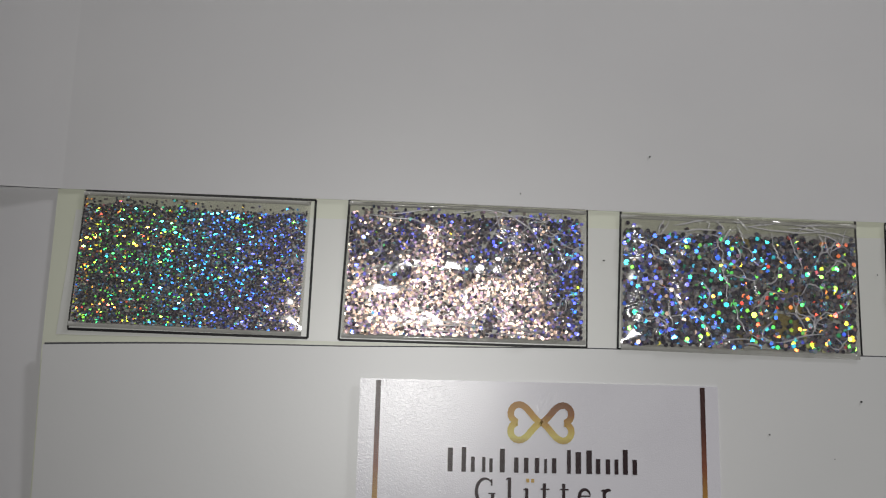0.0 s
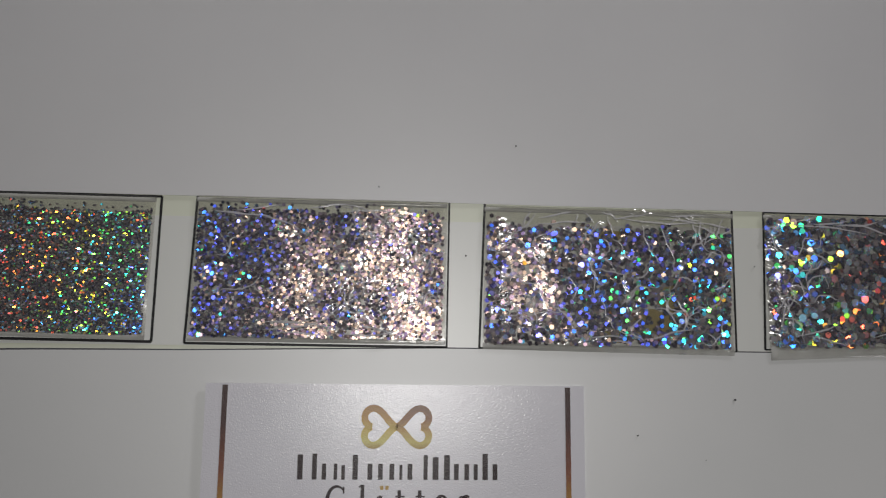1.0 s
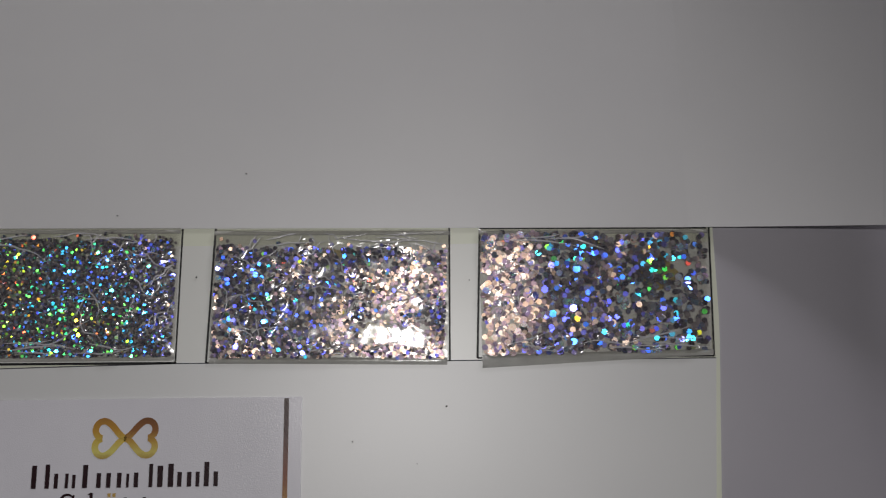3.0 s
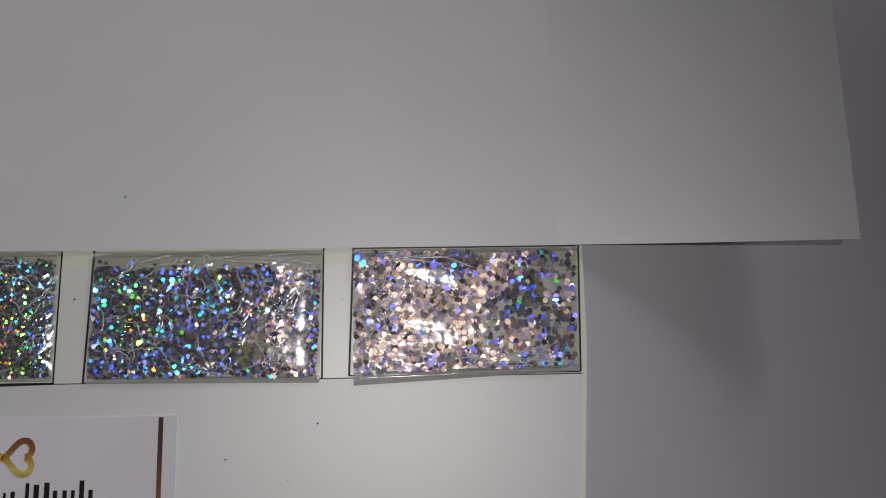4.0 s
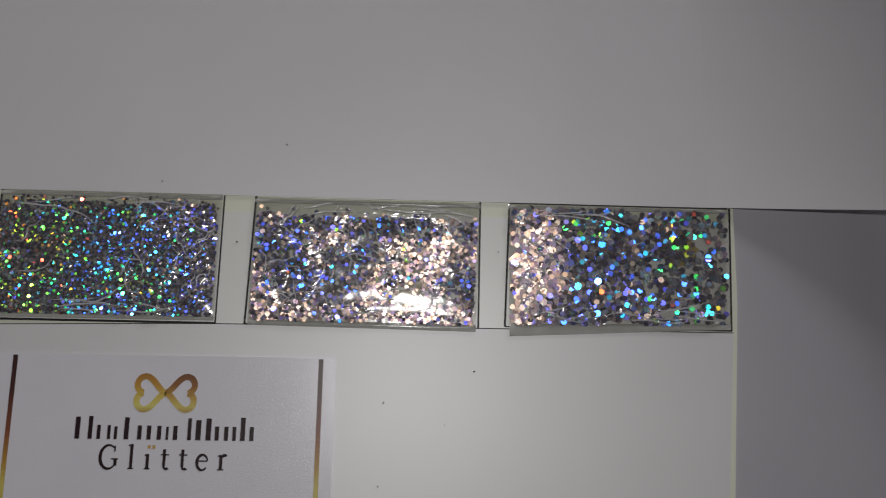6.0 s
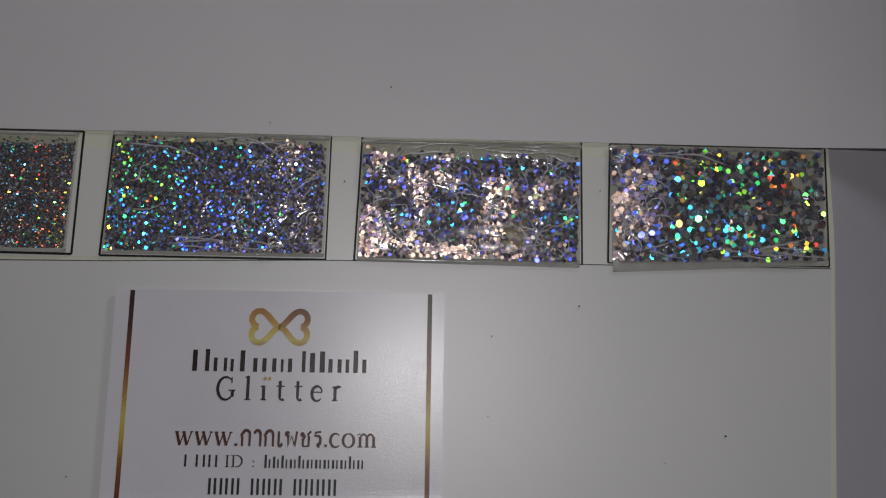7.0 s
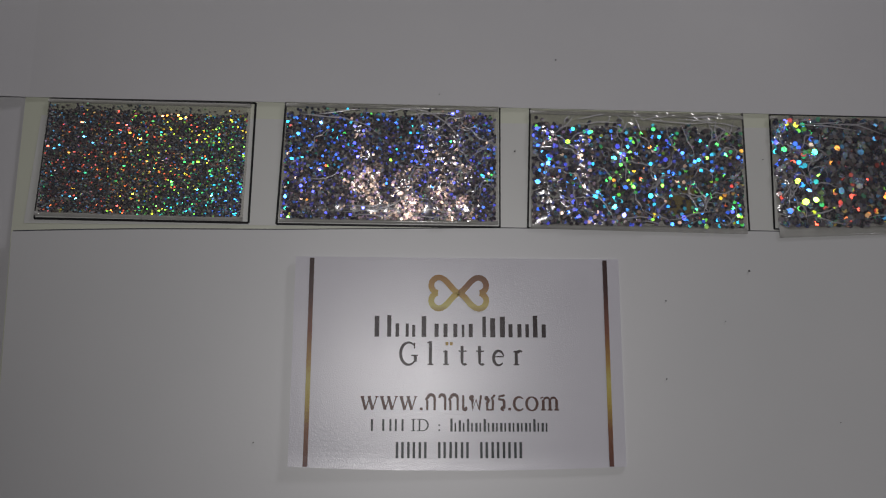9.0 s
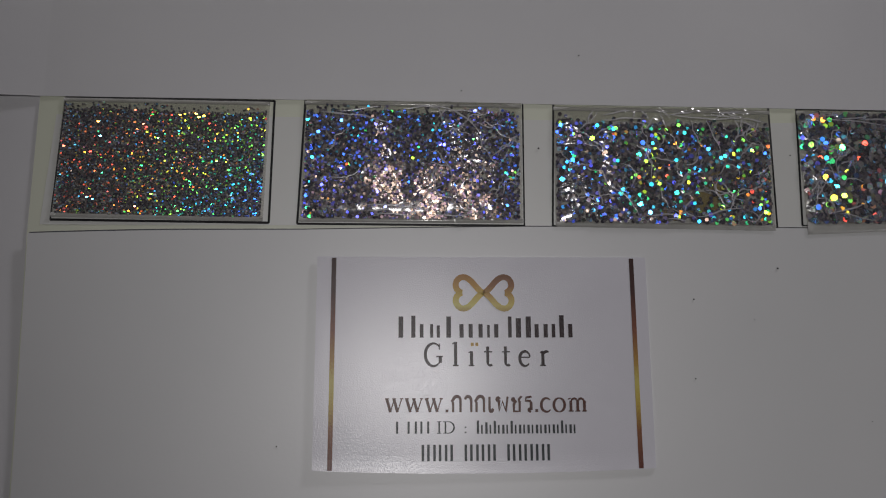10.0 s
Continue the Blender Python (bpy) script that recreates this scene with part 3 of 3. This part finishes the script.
def ribbon(bm, pts, width_at, z0=0.0, z1=0.03):
    """A flat band of ink along a line, with a width for every point."""
    rows = []
    for k, p in enumerate(pts):
        a, b = pts[max(k - 1, 0)], pts[min(k + 1, len(pts) - 1)]
        d = (Vector(b) - Vector(a)).normalized()
        n = Vector((-d.y, d.x)) * width_at(k / max(1, len(pts) - 1)) / 2
        ring = ((p[0] - n.x, p[1] - n.y), (p[0] + n.x, p[1] + n.y))
        rows.append([bm.verts.new((*q, z)) for q, z in ((ring[0], z0), (ring[1], z0), (ring[1], z1), (ring[0], z1))])
    for a, b in zip(rows, rows[1:]):
        for k in range(4):
            bm.faces.new((a[k], b[k], b[(k + 1) % 4], a[(k + 1) % 4]))
    bm.faces.new(rows[0][::-1]), bm.faces.new(rows[-1])
    return bm


for x in (-22.9, 49.0):
    bm = bmesh.new()
    ribbon(bm, [(x - CX, -2.1 - CY - 49.3 * k / 20) for k in range(21)], lambda s: 1.1)
    part("printed_stripe", lay(bm), M_STRIPE, card, "gold and brown printed stripe")

# two hearts joined tip to tip, as one gold band
LOGO = (12.9, -10.5)


def heart(side):
    pts = []
    for k in range(41):
        a = 2 * math.pi * k / 40
        hx = 16 * math.sin(a) ** 3
        hy = 13 * math.cos(a) - 5 * math.cos(2 * a) - 2 * math.cos(3 * a) - math.cos(4 * a)
        pts.append((LOGO[0] - CX + side * (hy + 17) * 0.232, LOGO[1] - CY + hx * 0.238))
    return pts


for side in (-1, 1):
    pts = heart(side)
    bm = bmesh.new()
    ribbon(bm, pts, lambda s: 1.45)
    part("printed_emblem", lay(bm), M_LOGO if side < 0 else M_LOGO_BROWN, card, "gold heart-shaped loop")


# writing: strokes of ink in a box one unit high; thick stems, thin hairlines and serifs
def arc(cx, cy, rx, ry, a0, a1, n=14):
    return [(cx + rx * math.cos(radians(a0 + (a1 - a0) * k / n)), cy + ry * math.sin(radians(a0 + (a1 - a0) * k / n))) for k in range(n + 1)]


PRINT = 0.985  # the print is set a little narrower than drawn
THICK, THIN = 0.13, 0.055
X = 0.64  # height of small letters


def serif(x, y, w=0.15):
    return ([(x - w, y), (x + w, y)], THIN, THIN)


def glyph(ch):
    """Strokes (line, width, swelling) and the advance."""
    if ch == "G":
        return [(arc(0.48, 0.5, 0.42, 0.49, 48, 325, 22), THIN, THICK), ([(0.83, 0.42), (0.83, 0.14)], THICK, THICK), ([(0.62, 0.42), (0.97, 0.42)], THIN, THIN), ([(0.78, 0.98), (0.78, 0.72)], THIN, THIN)], 1.0
    if ch == "I":
        return [([(0.2, 0), (0.2, 1)], THICK, THICK), serif(0.2, 0.03), serif(0.2, 0.97)], 0.4
    if ch == "D":
        return [([(0.2, 0), (0.2, 1)], THICK, THICK), ([(0.02, 0.03), (0.45, 0.03)], THIN, THIN), ([(0.02, 0.97), (0.45, 0.97)], THIN, THIN), (arc(0.42, 0.5, 0.42, 0.47, -90, 90), THIN, THICK)], 0.95
    if ch == "l":
        return [([(0.2, 0), (0.2, 1.05)], THICK, THICK), serif(0.2, 0.03), ([(0.04, 0.97), (0.2, 1.04)], THIN, THIN)], 0.4
    if ch == "i":
        return [([(0.2, 0), (0.2, X)], THICK, THICK), serif(0.2, 0.03), ([(0.05, X - 0.06), (0.2, X)], THIN, THIN)], 0.4
    if ch == "t":
        return [([(0.22, 0.85), (0.22, 0.14)] + arc(0.34, 0.14, 0.12, 0.11, 180, 320, 6), THICK, THICK * 0.7), ([(0.04, X - 0.02), (0.46, X - 0.02)], THIN, THIN)], 0.5
    if ch == "e":
        return [(arc(0.31, X / 2, 0.27, X / 2, 15, 320, 18), THIN, THICK), ([(0.06, 0.38), (0.57, 0.38)], THIN, THIN)], 0.62
    if ch == "r":
        return [([(0.2, 0), (0.2, X)], THICK, THICK), serif(0.2, 0.03), ([(0.05, X - 0.06), (0.2, X)], THIN, THIN), (arc(0.4, 0.44, 0.19, 0.19, 175, 55, 8), THIN, THICK)], 0.56
    if ch == "w":
        return [([(0.08, X), (0.27, 0.02)], THICK, THICK), ([(0.27, 0.02), (0.47, X)], THIN, THIN), ([(0.44, X), (0.63, 0.02)], THICK, THICK), ([(0.63, 0.02), (0.84, X)], THIN, THIN), serif(0.1, X, 0.1), serif(0.45, X, 0.09), serif(0.84, X, 0.08)], 0.96
    if ch == "c":
        return [(arc(0.32, X / 2, 0.27, X / 2, 45, 318, 18), THIN, THICK)], 0.6
    if ch == "o":
        return [(arc(0.33, X / 2, 0.28, X / 2, 90, 270), THIN, THICK), (arc(0.33, X / 2, 0.28, X / 2, -90, 90), THIN, THICK)], 0.68
    if ch == "m":
        s = [([(x, 0), (x, X * 0.8)], THICK, THICK) for x in (0.2, 0.55, 0.9)] + [serif(x, 0.03, 0.13) for x in (0.2, 0.55, 0.9)]
        return s + [(arc(a, 0.42, 0.17, 0.2, 170, 10, 8), THIN, THICK * 0.8) for a in (0.38, 0.73)] + [([(0.05, X - 0.06), (0.2, X)], THIN, THIN)], 1.08
    if ch == ":":
        return [([(0.2, y), (0.2, y + 0.12)], THICK, THICK) for y in (0.02, 0.44)], 0.4
    if ch == ".":
        return [([(0.12, 0.0), (0.12, 0.13)], THICK, THICK)], 0.26
    # Thai letters of the address, in simple strokes
    if ch == "\u0e01":
        return [([(0.12, 0), (0.12, 0.45), (0.06, 0.52), (0.14, 0.60)] + arc(0.32, 0.56, 0.18, 0.18, 150, 0, 8) + [(0.5, 0)], 0.10, 0.15)], 0.62
    if ch == "\u0e32":
        return [(arc(0.22, 0.54, 0.16, 0.2, 165, 0, 8) + [(0.38, 0)], 0.10, 0.15)], 0.48
    if ch == "\u0e40":
        return [([(0.12, X + 0.08), (0.12, 0.1)] + arc(0.2, 0.1, 0.07, 0.07, 180, 420, 8), 0.10, 0.15)], 0.36
    if ch == "\u0e1e":
        return [(arc(0.16, 0.60, 0.07, 0.07, 0, 300, 8) + [(0.2, 0.04), (0.38, 0.5), (0.54, 0.02), (0.64, X + 0.08)], 0.10, 0.15)], 0.74
    if ch == "\u0e0a":
        return [(arc(0.15, 0.58, 0.06, 0.06, 30, 330, 8) + [(0.27, 0.5), (0.17, 0.36), (0.17, 0.03), (0.46, 0.03), (0.47, 0.48), (0.42, 0.58), (0.58, X + 0.10)], 0.10, 0.13)], 0.62
    if ch == "\u0e23":
        return [([(0.42, X + 0.08), (0.14, X + 0.03), (0.10, 0.53), (0.34, 0.50), (0.39, 0.42), (0.38, 0.10)] + arc(0.32, 0.08, 0.06, 0.06, 20, 320, 8), 0.10, 0.14)], 0.50
    return [], 0.35


def write(name, text, x0, x1, base, height, ink, weight=1.0, squeeze=0.0):
    """Letters from x0 to x1 on a base line, each a part of its own."""
    x0, x1 = x0 * PRINT + 0.64, x1 * PRINT + 0.64
    ad = [glyph(c)[1] + squeeze for c in text]
    scale = (x1 - x0) / (sum(ad) - squeeze)
    x = x0
    for c, a in zip(text, ad):
        strokes, _ = glyph(c)
        if strokes:
            bm = bmesh.new()
            for line, w0, w1 in strokes:
                ribbon(bm, [(x + px * scale - CX, base + py * height - CY) for px, py in line], lambda s, w0=w0, w1=w1: height * weight * (w0 + (w1 - w0) * math.sin(math.pi * s)))
            part(name, lay(bm), ink, card)
        x += a * scale


def bars(name, spans, base, ink):
    """Plain bars that stand for writing: (from, to, height)."""
    for a, b, h in spans:
        a, b = a * PRINT + 0.64, b * PRINT + 0.64
        bm = bmesh.new()
        ribbon(bm, [((a + b) / 2 - CX, base - CY), ((a + b) / 2 - CX, base + h - CY)], lambda s: b - a)
        part(name, lay(bm), ink, card)


# wordmark as plain upright bars in its colour
for x, w, h in ((-7.6, 0.9, 5.0), (-4.6, 0.8, 5.2), (-2.6, 0.7, 3.2), (-0.2, 0.6, 3.2), (1.4, 0.6, 2.9), (3.9, 0.9, 5.0), (7.0, 0.8, 3.2), (9.2, 0.8, 3.2), (11.6, 0.8, 3.2),
                (13.5, 0.5, 3.0), (15.4, 0.8, 3.2), (18.7, 0.7, 5.0), (20.8, 1.0, 4.6), (23.2, 1.0, 5.0), (25.2, 0.8, 3.2), (27.4, 0.8, 3.2), (29.3, 0.7, 3.2), (31.3, 0.9, 5.3), (33.4, 0.8, 3.2)):
    bars("wordmark_bar", ((x - 0.62 * w, x + 0.62 * w, h),), -21.2, M_BROWN)
write("printed_letter", "Glitter", -2.0, 28.2, -27.9, 5.4, M_BROWN, 1.05, 0.42)
for x in (9.55, 10.65):
    bars("letter_dot", ((x - 0.35, x + 0.35, 0.8),), -23.2, M_GOLD_INK)
write("printed_letter", "www.\u0e01\u0e32\u0e01\u0e40\u0e1e\u0e0a\u0e23.com", -11.2, 37.0, -38.5, 4.9, M_RUST, 1.05, 0.05)
for x, h in ((-8.6, 2.75), (-5.9, 2.75), (-4.2, 2.75), (-2.9, 2.75), (-1.3, 2.75)):
    bars("printed_bar", ((x, x + 0.5, h),), -43.3, M_GREY)
write("printed_letter", "ID", 0.9, 5.4, -43.3, 2.75, M_GREY, 1.1, 0.06)
write("printed_letter", ":", 7.2, 8.3, -43.3, 2.75, M_GREY, 1.1)
for k, h in enumerate((3.0, 2.6, 2.9, 2.0, 2.9, 2.0, 2.0, 2.0, 2.0, 2.0, 2.9, 2.0)):
    bars("printed_bar", ((10.4 + 2.0 * k, 10.95 + 2.0 * k, h), (11.4 + 2.0 * k, 11.8 + 2.0 * k, 2.0)), -43.4, M_GREY)
for k in range(10):
    x = -2.6 + 2.72 * k + (1.9 if k > 2 else 0) + (1.9 if k > 5 else 0)
    bars("printed_bar", ((x, x + 0.6, 3.7), (x + 1.3, x + 1.9, 3.7)), -49.5, M_GREY)

# ---- loose specks ----
for x, y, z, s in ((38.2, 50.7, 0.2, 0.5), (8.0, 40.8, 0.2, 0.4), (27.2, 25.9, 0.02, 0.55), (85.3, -4.4, 0.1, 0.6), (64.0, -12.0, 0.1, 0.45), (63.2, -31.0, 0.1, 0.4),
                   (-35.2, -46.0, 0.1, 0.4), (91.0, 24.5, 0.02, 0.35), (-38.6, 35.0, 0.02, 0.35), (119.6, -34.8, 0.1, 0.6), (105.0, -41.2, 0.1, 0.25), (78.5, -17.0, 0.1, 0.25), (52.0, -24.0, 0.1, 0.3)):
    bm = hexagon(bmesh.new(), s * 0.8, 0.12)
    ob = new("loose_flake", mesh_of("loose_flake", bm, M_DUST))
    ob.matrix_world = pose(x * U, y * U, z * U, 0, 0, rng.uniform(0, 60))
    tagged(ob, "tiny dark stray glitter flake lying on paper", "glitter flake", group="stray flakes")
